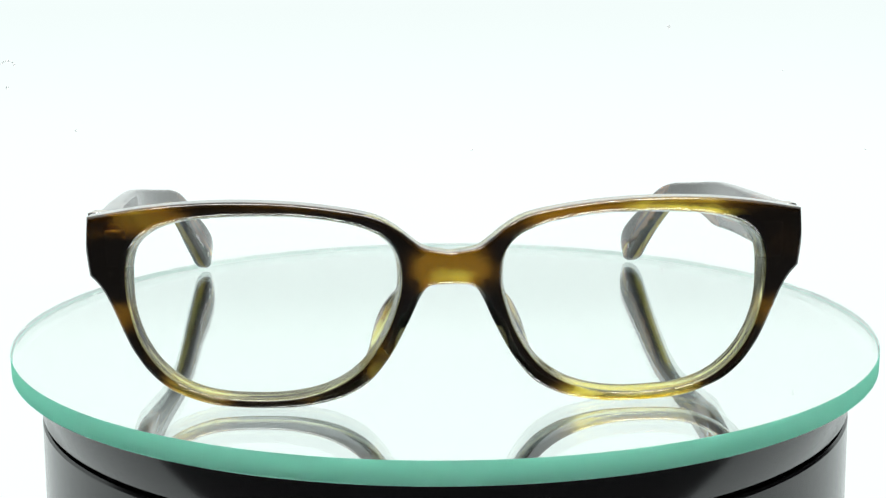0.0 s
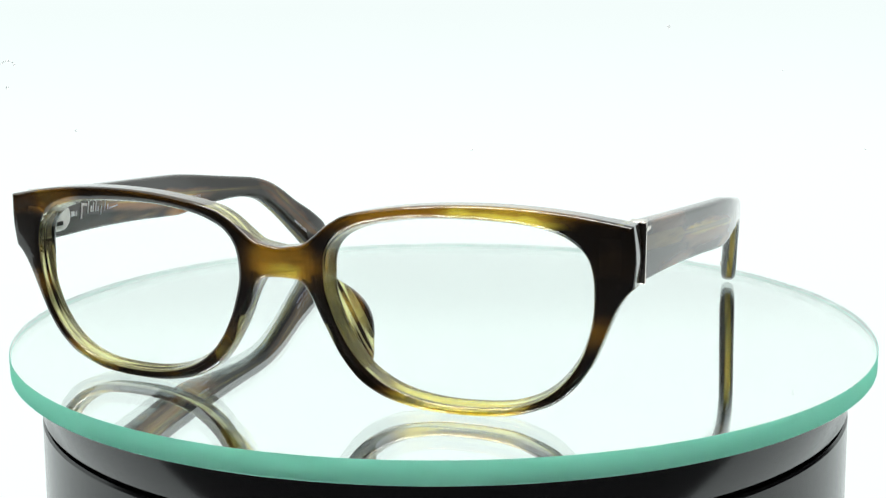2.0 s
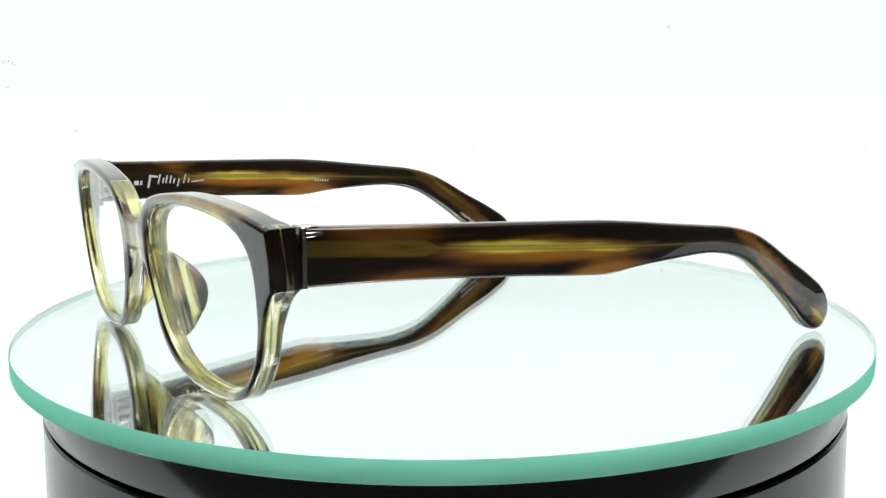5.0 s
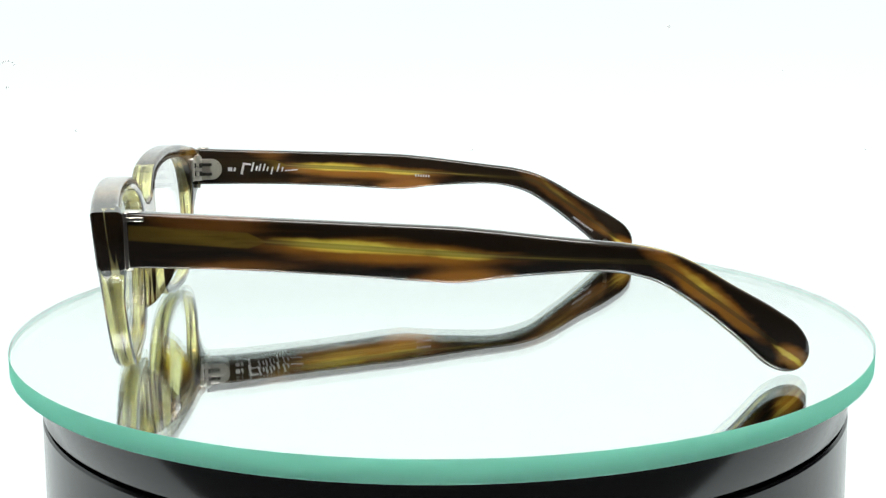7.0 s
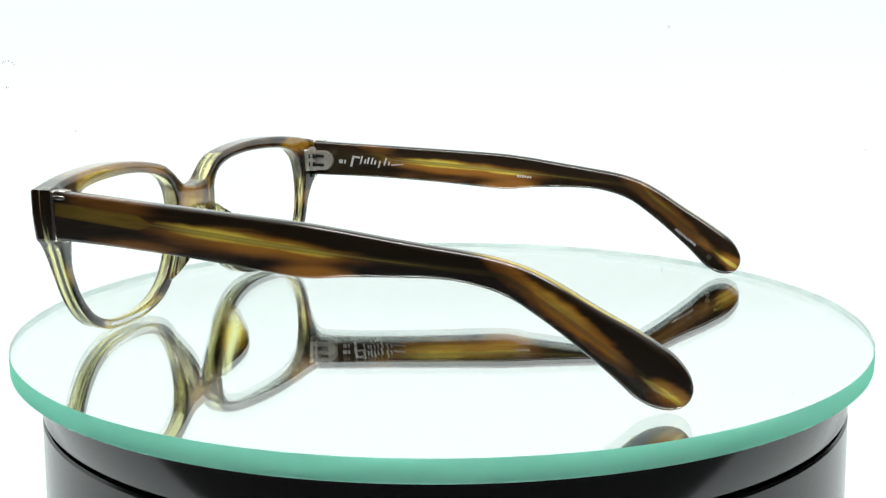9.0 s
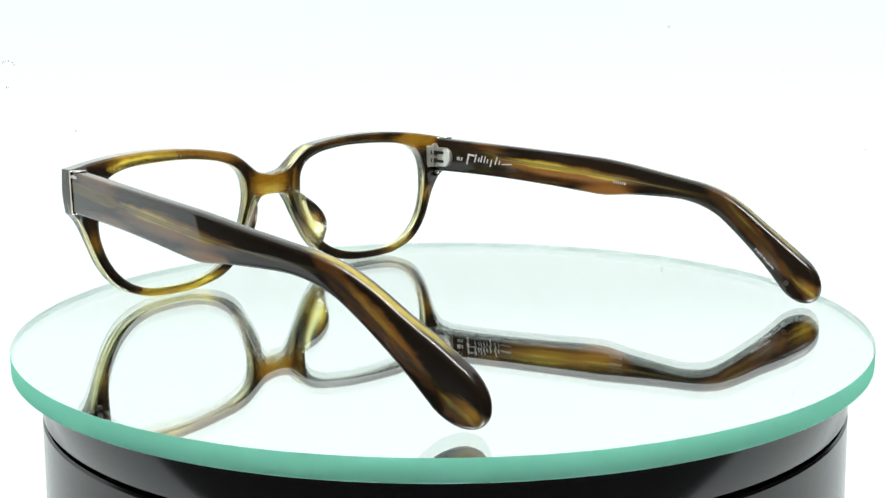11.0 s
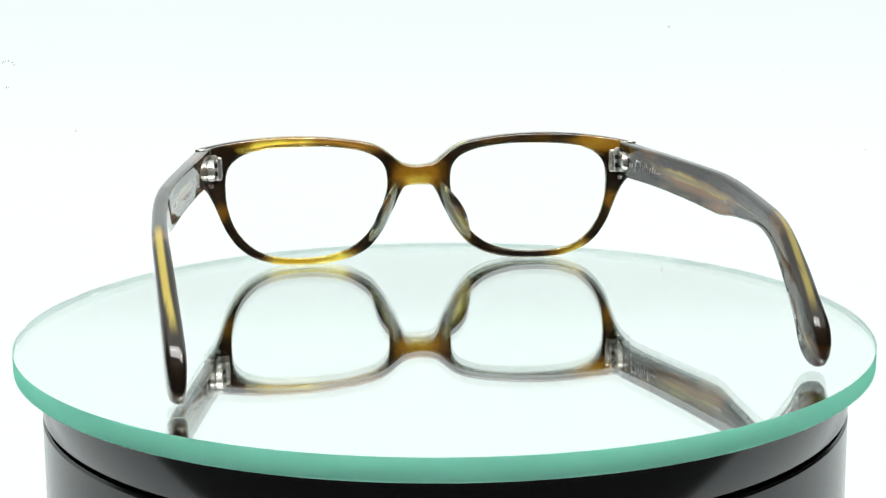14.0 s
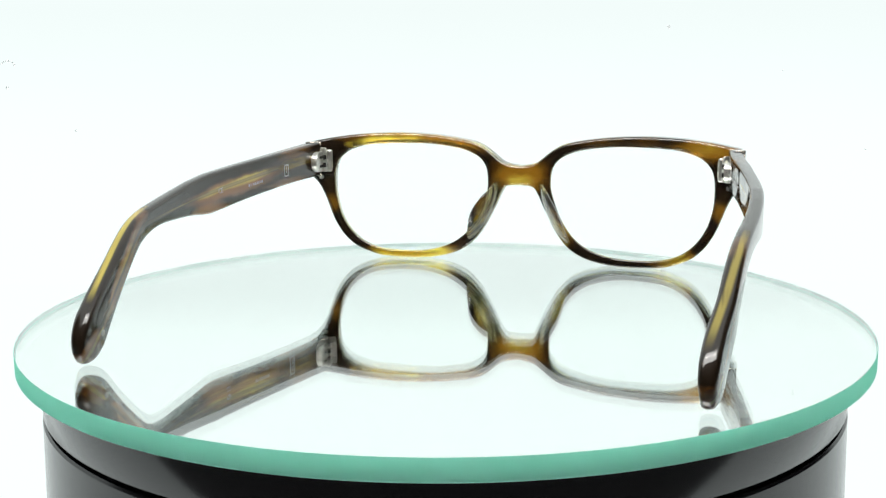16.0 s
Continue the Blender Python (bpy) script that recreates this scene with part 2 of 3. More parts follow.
mat_metal = principled("brushed_steel", (0.88, 0.86, 0.82), 0.3, 0.6, bump=0.1, grain=1500)
mat_hinge = principled("nickel_hinge", (0.82, 0.80, 0.75), 0.3, 0.85, bump=0.12, grain=1800)
mat_plate = principled("polished_plate", (0.66, 0.60, 0.54), 0.22, 1.0, bump=0.05, grain=1500)
mat_pin = principled("dull_core_wire", (0.42, 0.40, 0.36), 0.3, 1.0, grain=2000)
mat_print = principled("silver_print", (0.96, 0.96, 0.95), 0.6, 0.05, grain=2500, vary=0.05)
mat_lens = lens_glass()
mat_glass, mat_edge = clear_glass(), edge_glass("ground_glass_edge", (0.49, 1.0, 0.84), (0.54, 1.0, 0.87))
mat_whitening = whitening_ring()
mat_silver = principled("silvering", (0.946, 0.993, 0.972), 0.012, 1.0, vary=0.01, grain=300)
mat_black = principled("black_plastic", (0.012, 0.012, 0.013), 0.16, bump=0.03, grain=900, vary=0.25)
mat_slot = principled("hinge_shadow_gap", (0.03, 0.028, 0.025), 0.5, 0.6, grain=2000)
mat_speck = principled("grey_dust", (0.88, 0.90, 0.90), 0.9, grain=2000)
mat_back, mat_side, mat_top, mat_floor = cloth("tent_back_cloth", TENT_BACK, 1.115), cloth("tent_side_cloth", TENT_SIDE), cloth("tent_top_cloth", TENT_TOP), cloth("tent_floor_cloth", TENT_FLOOR, 1.07)
def diode():
    m, nt, out = material("diode")
    e = node(nt, "ShaderNodeEmission", {"Color": (1.0, 0.99, 0.96, 1), "Strength": 110.0})
    nt.links.new(e.outputs[0], out.inputs[0])
    return m


mat_diode = diode()
mat_dark = principled("dark_room_wall", (0.05, 0.05, 0.055), 0.8, grain=20)


# ---------------------------------------------------------------- mesh helpers
def finish(bm, name, mat, smooth=True, angle=40):
    me = bpy.data.meshes.new(name)
    bmesh.ops.recalc_face_normals(bm, faces=bm.faces)
    if smooth:
        lim = radians(angle)
        for f in bm.faces:
            f.smooth = True
        for e in bm.edges:
            if len(e.link_faces) == 2 and e.calc_face_angle(0) > lim:
                e.smooth = False
    bm.to_mesh(me)
    bm.free()
    me.materials.append(mat)
    return me


def part(name, bm, mat, parent, label="", smooth=True, angle=40):
    ob = new(name, finish(bm, name, mat, smooth, angle))
    ob.parent = parent
    if label:
        tagged(ob, label)
    return ob


def box(bm, lo, hi, bevel=0.0, segments=2):
    """A box between two corners, in millimetres, with rounded edges."""
    lo, hi = Vector(lo) * MM, Vector(hi) * MM
    vs = bmesh.ops.create_cube(bm, size=1.0)["verts"]
    for v in vs:
        v.co = Vector([lo[i] + (v.co[i] + 0.5) * (hi[i] - lo[i]) for i in range(3)])
    if bevel:
        es = list({e for v in vs for e in v.link_edges})
        bmesh.ops.bevel(bm, geom=es, offset=bevel * MM, segments=segments, affect="EDGES", profile=0.5)
    return bm


def rod(bm, base, tip, radius, segments=20):
    a, b = Vector(base) * MM, Vector(tip) * MM
    q = (b - a).to_track_quat("Z", "Y").to_matrix().to_4x4()
    bmesh.ops.create_cone(bm, cap_ends=True, segments=segments, radius1=radius * MM, radius2=radius * MM,
                          depth=(b - a).length, matrix=Matrix.Translation((a + b) / 2) @ q)
    return bm


def lathe(bm, profile, steps=160):
    """A turned body from (radius, height) pairs in millimetres."""
    rings = []
    for r, z in profile:
        rings.append([bm.verts.new((r * MM * math.cos(2 * math.pi * i / steps), r * MM * math.sin(2 * math.pi * i / steps), z * MM)) for i in range(steps)])
    for a, b in zip(rings, rings[1:]):
        for i in range(steps):
            j = (i + 1) % steps
            bm.faces.new((a[i], a[j], b[j], b[i]))
    return rings


def spline(points, step=0.8, closed=False):
    """Points of a smooth curve through the given ones."""
    n = len(points)
    out = []
    for i in range(n if closed else n - 1):
        p = [Vector(points[(i + k) % n] if closed else points[min(max(i + k, 0), n - 1)]) for k in (-1, 0, 1, 2)]
        count = max(2, int((p[2] - p[1]).length / step))
        for k in range(count):
            t = k / count
            out.append(0.5 * (2 * p[1] + (p[2] - p[0]) * t + (2 * p[0] - 5 * p[1] + 4 * p[2] - p[3]) * t * t + (3 * p[1] - p[0] - 3 * p[2] + p[3]) * t ** 3))
    if not closed:
        out.append(Vector(points[-1]))
    return out


def plate_from(outlines, half, bevel):
    """A flat rounded plate with holes, lying in x and y, from closed outlines in millimetres."""
    cu = bpy.data.curves.new("outline", "CURVE")
    cu.dimensions, cu.fill_mode = "2D", "BOTH"
    cu.extrude, cu.bevel_depth, cu.bevel_resolution, cu.offset = half - bevel, bevel, 3, -bevel
    for pts in outlines:
        sp = cu.splines.new("POLY")
        sp.points.add(len(pts) - 1)
        for p, q in zip(sp.points, pts):
            p.co = (q[0], q[1], 0, 1)
        sp.use_cyclic_u = True
    ob = new("outline", cu)
    dg = bpy.context.evaluated_depsgraph_get()
    me = bpy.data.meshes.new_from_object(ob.evaluated_get(dg))
    bpy.data.objects.remove(ob)
    bm = bmesh.new()
    bm.from_mesh(me)
    bmesh.ops.remove_doubles(bm, verts=bm.verts, dist=1e-4)
    return bm


def mirror_x(bm, side):
    if side < 0:
        bmesh.ops.scale(bm, vec=(-1, 1, 1), verts=bm.verts)
    return bm


# ---------------------------------------------------------------- spectacles
TILT, SAG, FACE = 0.07, 0.00109, -77.6


def face_y(x, z):
    """The front face of the frame, in millimetres: bowed across, its lower edge set back."""
    return FACE + SAG * x * x + TILT * (31 - z)


BROW = [(0, 30.05), (4.65, 30.9), (7.2, 32.6), (10.8, 35.4), (15.4, 37.4), (26, 39.1), (37, 39.75), (47.5, 39.5), (57, 38.55)]
CORNER = [(66.2, 36.95), (66.75, 31), (66.4, 25.9)]
LOWER = [(64.6, 23.9), (62.9, 20.7), (60.4, 14.3), (58.8, 10.9), (56.0, 6.9), (52.0, 3.6), (46.2, 1.35), (42.2, 0.65), (35.5, 0.36), (28.5, 0.6), (22.0, 1.9), (17.9, 3.65),
         (14.7, 6.05), (11.2, 10.65), (7.95, 16.75), (5.6, 21.8), (3.9, 23.75), (0, 24.1)]
OPENING = [(59.6, 27.1), (58.6, 31.0), (56.3, 33.6), (53.2, 35.3), (47.8, 36.6), (38.6, 37.3), (28.3, 37.2), (19.2, 35.9), (14.1, 34.2), (11.2, 32.2), (9.6, 29.5), (9.1, 26.2),
           (9.2, 23.2), (10.0, 19.9), (11.5, 15.7), (13.9, 11.3), (17.1, 7.45), (21.7, 4.4), (27.8, 2.5), (35.0, 1.85), (43.7, 2.4), (49.8, 4.4), (54.2, 7.85), (57.2, 12.2), (58.8, 16.55), (59.6, 21)]
THICK = 5.4


def rim_outline():
    half = spline(BROW + CORNER[:1]) + spline(CORNER) + spline(CORNER[-1:] + LOWER)
    keep = [half[0]]
    for p in half[1:]:
        if (p - keep[-1]).length > 0.05:
            keep.append(p)
    left = [Vector((-p[0], p[1])) for p in keep[1:-1]]
    return keep + left[::-1]


def ease(v, lo, hi):
    t = max(0.0, min(1.0, (v - lo) / (hi - lo)))
    return t * t * (3 - 2 * t)


def slim(z):
    """The lower rims are filed thinner than the brow and the end pieces."""
    return 0.79 + 0.21 * ease(z, 17, 27)


def saddle(x, z):
    """The bridge is hollowed between two soft creases, and its lower flanks fall away."""
    hollow = 0.35 * (1 - ease(abs(x), 3.6, 5.2)) * (1 - ease(z, 29.6, 31.2))
    flank = 0.5 * (1 - ease(z, 20.5, 24.2)) * ease(z, 9, 15) * (1 - ease(abs(x) - (23.5 - z) * 0.52, 4.6, 7.4))
    return hollow + flank


def bend(bm, offset):
    """Cuts the flat plate into small faces and lays it on the bowed face of the frame."""
    for k in range(-44, 45):
        bmesh.ops.bisect_plane(bm, geom=bm.verts[:] + bm.edges[:] + bm.faces[:], dist=1e-5, plane_co=(k * 1.55 + 0.013, 0, 0), plane_no=(1, 0, 0))
    for k in range(26):
        bmesh.ops.bisect_plane(bm, geom=bm.verts[:] + bm.edges[:] + bm.faces[:], dist=1e-5, plane_co=(0, k * 1.55 + 0.513, 0), plane_no=(0, 1, 0))
    rim = np.array([(s * p[0], p[1]) for p in spline(OPENING, closed=True) for s in (1, -1)])
    for v in bm.verts:
        a, b, c = v.co
        front = ease(c, -offset, offset)
        # the walls of the openings close in towards the back, round the lens groove
        gap = math.sqrt(((rim - (a, b)) ** 2).sum(1).min())
        inward = Vector((math.copysign(34.2, a) - a, 19.5 - b)).normalized() * 1.0 * (0.5 - c / (2 * offset)) * (1 - ease(gap, 0.3, 1.5))
        a, b = a + inward[0], b + inward[1]
        deep = (offset - c) * (slim(b) + 0.11 * ease(abs(a), 61, 63.5) * ease(b, 24, 26.5))
        v.co = Vector((a, face_y(a, b) + deep + saddle(a, b) * front, b)) * MM


def build_front(parent):
    """Rims, bridge and end pieces: one plate of acetate, thicker at the ends that carry the hinges."""
    right = spline(OPENING, closed=True)
    left = [Vector((-p[0], p[1])) for p in right][::-1]
    bm = plate_from([rim_outline(), right, left], THICK / 2, 1.0)
    bend(bm, THICK / 2)
    front = part("front_frame", bm, mat_front, parent, "mottled brown and yellow acetate rims and bridge")
    front.modifiers.new("even", "WEIGHTED_NORMAL").keep_sharp = True
    return front


def build_lens(parent, side):
    grown = []
    pts = spline(OPENING, step=1.2, closed=True)
    mid = Vector((34.2, 19.5))
    for p in pts:
        grown.append(Vector((side * (mid[0] + (p[0] - mid[0]) * 1.012), mid[1] + (p[1] - mid[1]) * 1.02)))
    bm = bmesh.new()
    rings = []
    count = len(grown)
    for face in (0, 1):
        layer = []
        for k in range(0, 7):
            f = k / 6
            row = []
            for p in grown if k else grown[:1]:
                x, z = side * mid[0] + (p[0] - side * mid[0]) * f, mid[1] + (p[1] - mid[1]) * f
                row.append(bm.verts.new(Vector((x, face_y(x, z) + 1.6 + 1.0 * face, z)) * MM))
            layer.append(row)
        rings.append(layer)
        for i in range(count):
            j = (i + 1) % count
            bm.faces.new((layer[0][0], layer[1][i], layer[1][j]))
            for k in range(1, 6):
                bm.faces.new((layer[k][i], layer[k + 1][i], layer[k + 1][j], layer[k][j]))
    for i in range(count):
        j = (i + 1) % count
        bm.faces.new((rings[0][6][i], rings[1][6][i], rings[1][6][j], rings[0][6][j]))
    ob = part("lens", bm, mat_lens, parent, "clear thin plastic lens")
    ob.visible_shadow = False
    return ob


def build_pad(parent, side):
    """Nose pad: a fin that swells out of the back of the rim and leans outward."""
    path = spline([(6.6, 25.0), (7.6, 21.5), (9.0, 18.0), (10.8, 14.2), (13.0, 10.4), (15.8, 7.0)], step=0.6)
    n = len(path)
    bm = bmesh.new()
    rings = []
    for i, p in enumerate(path):
        s = i / (n - 1)
        deep = 7.2 * math.sin(math.pi * min(1, s * 1.0)) ** 0.8 + 0.2
        tan = (path[min(i + 1, n - 1)] - path[max(i - 1, 0)]).normalized()
        out = Vector((-tan[1], tan[0]))
        if out[0] < 0:
            out = -out
        wide = 1.55 * (0.55 + 0.45 * math.sin(math.pi * s))
        ring = []
        for k in range(18):
            a = 2 * math.pi * k / 18
            d = 0.5 * (1 - math.cos(a)) * (deep + 2.4)
            w = wide * math.sin(a) * (1 - 0.25 * d / (deep + 2.4))
            lean = 0.42 * max(0, d - 2.4)
            x, z = p[0] + out[0] * (w + lean), p[1] + out[1] * (w + lean)
            y = face_y(p[0], p[1]) + 1.7 + d
            ring.append(bm.verts.new(Vector((side * x, y, z)) * MM))
        rings.append(ring)
    for a, b in zip(rings, rings[1:]):
        for k in range(18):
            j = (k + 1) % 18
            bm.faces.new((a[k], a[j], b[j], b[k]))
    bm.faces.new(rings[0]), bm.faces.new(rings[-1])
    return part("nose_pad", bm, mat_pad, parent, "pale translucent yellow pad with dark bands", angle=60)


# temple: distance along y, height of its middle, height of the section
ARM = [(-66.4, 31.5, 10.6), (-48, 30.75, 10.1), (-27, 29.55, 10.3), (-10, 28.35, 10.8), (-4, 28.0, 10.6), (3, 27.95, 9.1), (11, 27.6, 7.6), (22, 26.95, 6.0), (29.5, 25.9, 6.0),
       (35.8, 24.0, 6.5), (41.5, 20.9, 7.2), (48.3, 16.3, 8.0), (55.2, 11.5, 9.5), (60.2, 7.6, 10.6)]
SPLAY = {1: [(-67, 66.9), (-41, 69.5), (0, 72.6), (30, 71.0), (50, 68.3), (72, 65.1)],
         -1: [(-67, 66.4), (-56, 67.4), (-37, 70.1), (1, 73.5), (48, 69.9), (58, 68.4), (72, 67.0)]}
REACH = {1: 1.4, -1: -0.6}


def splay_x(side, y):
    pts = SPLAY[side]
    ys, xs = [p[0] for p in pts], [p[1] for p in pts]
    k = max(0, min(len(pts) - 2, sum(1 for v in ys if v <= y) - 1))
    t = (y - ys[k]) / (ys[k + 1] - ys[k])
    h = ys[k + 1] - ys[k]
    slope = lambda i: (xs[min(i + 1, len(xs) - 1)] - xs[max(i - 1, 0)]) / (ys[min(i + 1, len(ys) - 1)] - ys[max(i - 1, 0)])
    m0, m1 = slope(k) * h, slope(k + 1) * h
    return (2 * t ** 3 - 3 * t * t + 1) * xs[k] + (t ** 3 - 2 * t * t + t) * m0 + (3 * t * t - 2 * t ** 3) * xs[k + 1] + (t ** 3 - t * t) * m1


def arm_thickness(s):
    return 4.1 - 0.8 * math.sin(math.pi * min(1, s * 1.1))


def build_temple(parent, side):
    line = spline([Vector(p) for p in ARM], step=1.2)
    sections = []
    n = len(line)
    for i, p in enumerate(line):
        t = (line[min(i + 1, n - 1)] - line[max(i - 1, 0)])
        t = Vector((t[0], t[1])).normalized()
        sections.append((p[0], p[1], p[2], t, 1.0))
    y, z, h, t, _ = sections[-1]
    for k in range(1, 9):
        a = k / 8 * math.pi / 2
        reach = (8.6 if side > 0 else 8.0) * math.sin(a)
        sections.append((y + t[0] * reach, z + t[1] * reach, h * max(0.05, math.cos(a)) ** 0.9, t, max(0.12, math.cos(a) ** 0.6)))
    bm = bmesh.new()
    rings = []
    total = len(sections)
    for i, (y, z, h, t, fat) in enumerate(sections):
        s = i / (total - 1)
        th = arm_thickness(s) * fat
        r = min(0.75 + 0.6 * s, h * 0.49, th * 0.49)
        up = Vector((-t[1], t[0]))
        grow = max(0.0, (y + 66) / 136)
        ring = []
        for cx, cz, a0 in ((1, 1, 0), (-1, 1, 90), (-1, -1, 180), (1, -1, 270)):
            for k in range(5):
                a = radians(a0 + k * 22.5)
                u = cx * (th / 2 - r) + r * math.cos(a)
                w = cz * (h / 2 - r) + r * math.sin(a)
                yy, zz = y + up[0] * w + REACH[side] * grow, z + up[1] * w
                base = splay_x(side, yy) - arm_thickness(s) / 2
                ring.append(bm.verts.new(Vector((side * (base + u), yy, max(zz, 0.35))) * MM))
        rings.append(ring)
    for a, b in zip(rings, rings[1:]):
        for k in range(20):
            j = (k + 1) % 20
            bm.faces.new((a[k], a[j], b[j], b[k]))
    bm.faces.new(rings[0]), bm.faces.new(rings[-1])
    return part("temple", bm, mat_arm, parent, "streaked dark brown and amber acetate temple", angle=50)


def build_end_plate(temple, side):
    bm = bmesh.new()
    box(bm, (62.8, -67.05, 26.0), (67.25, -66.15, 36.9), 0.12, 1)
    box(bm, (66.5, -67.0, 35.1), (67.3, -63.0, 36.0), 0.15, 1)
    box(bm, (64.0, -67.0, 36.55), (66.9, -63.8, 37.0), 0.12, 1)
    part("end_plate", mirror_x(bm, side), mat_plate, temple, "thin polished metal plate with short tabs")


def build_hinge(temple, front, side):
    """Barrel hinge: a slotted cover on the rim, a leaf with two holes let into the temple, interleaved knuckles."""
    axis = (62.0, -66.7)
    bm = bmesh.new()
    box(bm, (61.7, -66.2, 27.7), (63.6, -62.8, 33.9), 0.3, 2)
    rod(bm, (61.7, -62.9, 30.8), (63.6, -62.9, 30.8), 3.1, 32)
    bmesh.ops.bevel(bm, geom=[e for e in bm.edges if e.calc_face_angle(0) > 1.2], offset=0.25 * MM, segments=2, affect="EDGES")
    hinge = part("hinge_leaf", mirror_x(bm, side), mat_hinge, temple, "nickel hinge leaf let into the temple")
    # dark blocks laid on the leaf paint in the shade of its openings
    for z in (29.4, 32.2):
        bm = bmesh.new()
        box(bm, (61.5, -66.0, z - 0.45), (61.9, -62.6, z + 0.45), 0.18, 2)
        part("slot", mirror_x(bm, side), mat_slot, hinge, "dark block painted as a shaded slot")
    for lo in (29.0, 31.8):
        bm = bmesh.new()
        rod(bm, (*axis, lo), (*axis, lo + 1.3), 1.2)
        part("knuckle", mirror_x(bm, side), mat_hinge, hinge)
    bm = bmesh.new()
    box(bm, (59.7, -69.2, 27.3), (63.4, -67.6, 34.3), 0.55, 3)
    leaf = part("hinge_cover", mirror_x(bm, side), mat_hinge, front, "nickel hinge cover on the back of the rim")
    # same on the cover: dark blocks for the shaded gaps between the prongs
    for z in (29.6, 32.1):
        bm = bmesh.new()
        box(bm, (60.9, -67.8, z - 0.72), (62.9, -65.42, z + 0.72), 0.17, 2)
        part("slot", mirror_x(bm, side), mat_slot, leaf, "dark block painted as a shaded slot")
        bm = bmesh.new()
        rod(bm, (60.2, -68.1, z - 1.1), (60.2, -68.1, z + 1.1), 0.65)
        part("lug", mirror_x(bm, side), mat_hinge, leaf)
    for lo in (27.5, 30.35, 33.2):
        bm = bmesh.new()
        rod(bm, (*axis, lo), (*axis, lo + 1.35), 1.2)
        part("knuckle", mirror_x(bm, side), mat_hinge, leaf)
    bm = bmesh.new()
    rod(bm, (*axis, 34.6), (*axis, 35.0), 0.85)
    part("screw", mirror_x(bm, side), mat_metal, leaf, "small screw head")
    bm = bmesh.new()
    box(bm, (62.2, -67.4, 25.1), (63.4, -66.2, 26.3), 0.3, 2)
    part("stop", mirror_x(bm, side), mat_hinge, leaf)


def arm_inner(side, y, z):
    return side * (splay_x(side, y) - arm_thickness((y + 66) / 136) - 0.10)


def print_bar(temple, side, name, y0, y1, z0, z1, turn=0.0, label=""):
    """A flat printed bar on the inner face of a temple."""
    bm = bmesh.new()
    cy, cz = (y0 + y1) / 2, (z0 + z1) / 2
    c, s = math.cos(radians(turn)), math.sin(radians(turn))
    grid = []
    for i in range(7):
        col = []
        for k in (0, 1):
            dy, dz = (i / 6 - 0.5) * (y1 - y0), (k - 0.5) * (z1 - z0)
            y, z = cy + c * dy - s * dz, cz + s * dy + c * dz
            col.append(bm.verts.new(Vector((arm_inner(side, y, z) - side * 0.02, y, z)) * MM))
        grid.append(col)
    for a, b in zip(grid, grid[1:]):
        bm.faces.new((a[0], b[0], b[1], a[1]))
    bmesh.ops.solidify(bm, geom=bm.faces[:], thickness=0.03 * MM)
    part(name, bm, mat_print, temple, label, smooth=False)


def build_spectacles():
    glasses = tagged(new("eyeglasses"), "brown and yellow horn-coloured acetate eyeglasses, open on the mirror plate", "eyeglasses")
    front = build_front(glasses)
    arms = {}
    for side in (1, -1):
        build_lens(glasses, side)
        build_pad(front, side)
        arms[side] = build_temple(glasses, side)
        build_end_plate(arms[side], side)
        build_hinge(arms[side], front, side)
    return glasses, arms


# ---------------------------------------------------------------- turntable
def build_plate():
    plate = tagged(new("mirror_plate"), "round glass mirror plate with a green edge on the turntable", "mirror")
    bm = bmesh.new()
    lathe(bm, [(0.01, 0), (60, 0), (102.62, 0)], 220)
    disc = part("glass_disc", bm, mat_glass, plate, "clear glass top face", smooth=False)
    if disc.data.polygons[0].normal.z < 0:
        disc.data.flip_normals()
    bm = bmesh.new()
    lathe(bm, [(102.62, 0), (102.72, -0.12), (102.72, -4.2), (102.3, -4.65)], 220)
    part("ground_edge", bm, mat_edge, plate, "ground pale green glass edge")
    # added ring, no part of the plate: makes the far edge look clear
    bm = bmesh.new()
    lathe(bm, [(102.55, -0.05), (102.45, -4.4)], 220)
    part("added_white_ring", bm, mat_whitening, plate, "added white ring that pales the far edge")
    bm = bmesh.new()
    lathe(bm, [(0.01, -4.45), (60, -4.45), (102.2, -4.45), (102.2, -4.66), (0.01, -4.66)], 220)
    part("silvered_back", bm, mat_silver, plate, "silver mirror layer under the glass", smooth=False)
    return plate


def build_turntable():
    table = tagged(new("turntable"), "glossy black plastic turntable with a groove round it", "turntable")
    bm = bmesh.new()
    lathe(bm, [(0.01, -4.75), (96.2, -4.75), (96.9, -5.2), (97.0, -14.6), (96.6, -15.1), (95.2, -15.2), (0.01, -15.2)], 220)
    part("drum", bm, mat_black, table, "rotating black plastic drum")
    bm = bmesh.new()
    lathe(bm, [(0.01, -15.22), (95.0, -15.22), (95.0, -16.0), (96.6, -16.1), (97.1, -16.6), (97.6, -44), (96.6, -45.0), (0.01, -45.0)], 220)
    part("base", bm, mat_black, table, "black plastic foot")
    return table


# ---------------------------------------------------------------- light tent
def sheet(name, rows, mat, label):
    """A bent sheet: a line of (y, z) swept across x, in metres."""
    x0, x1, line = rows
    bm = bmesh.new()
    a = [bm.verts.new((x0, y, z)) for y, z in line]
    b = [bm.verts.new((x1, y, z)) for y, z in line]
    for i in range(len(line) - 1):
        bm.faces.new((a[i], a[i + 1], b[i + 1], b[i]))
    bmesh.ops.solidify(bm, geom=bm.faces[:], thickness=0.002)
    ob = new(name, finish(bm, name, mat))
    return tagged(ob, label, "backdrop", kind="structure")


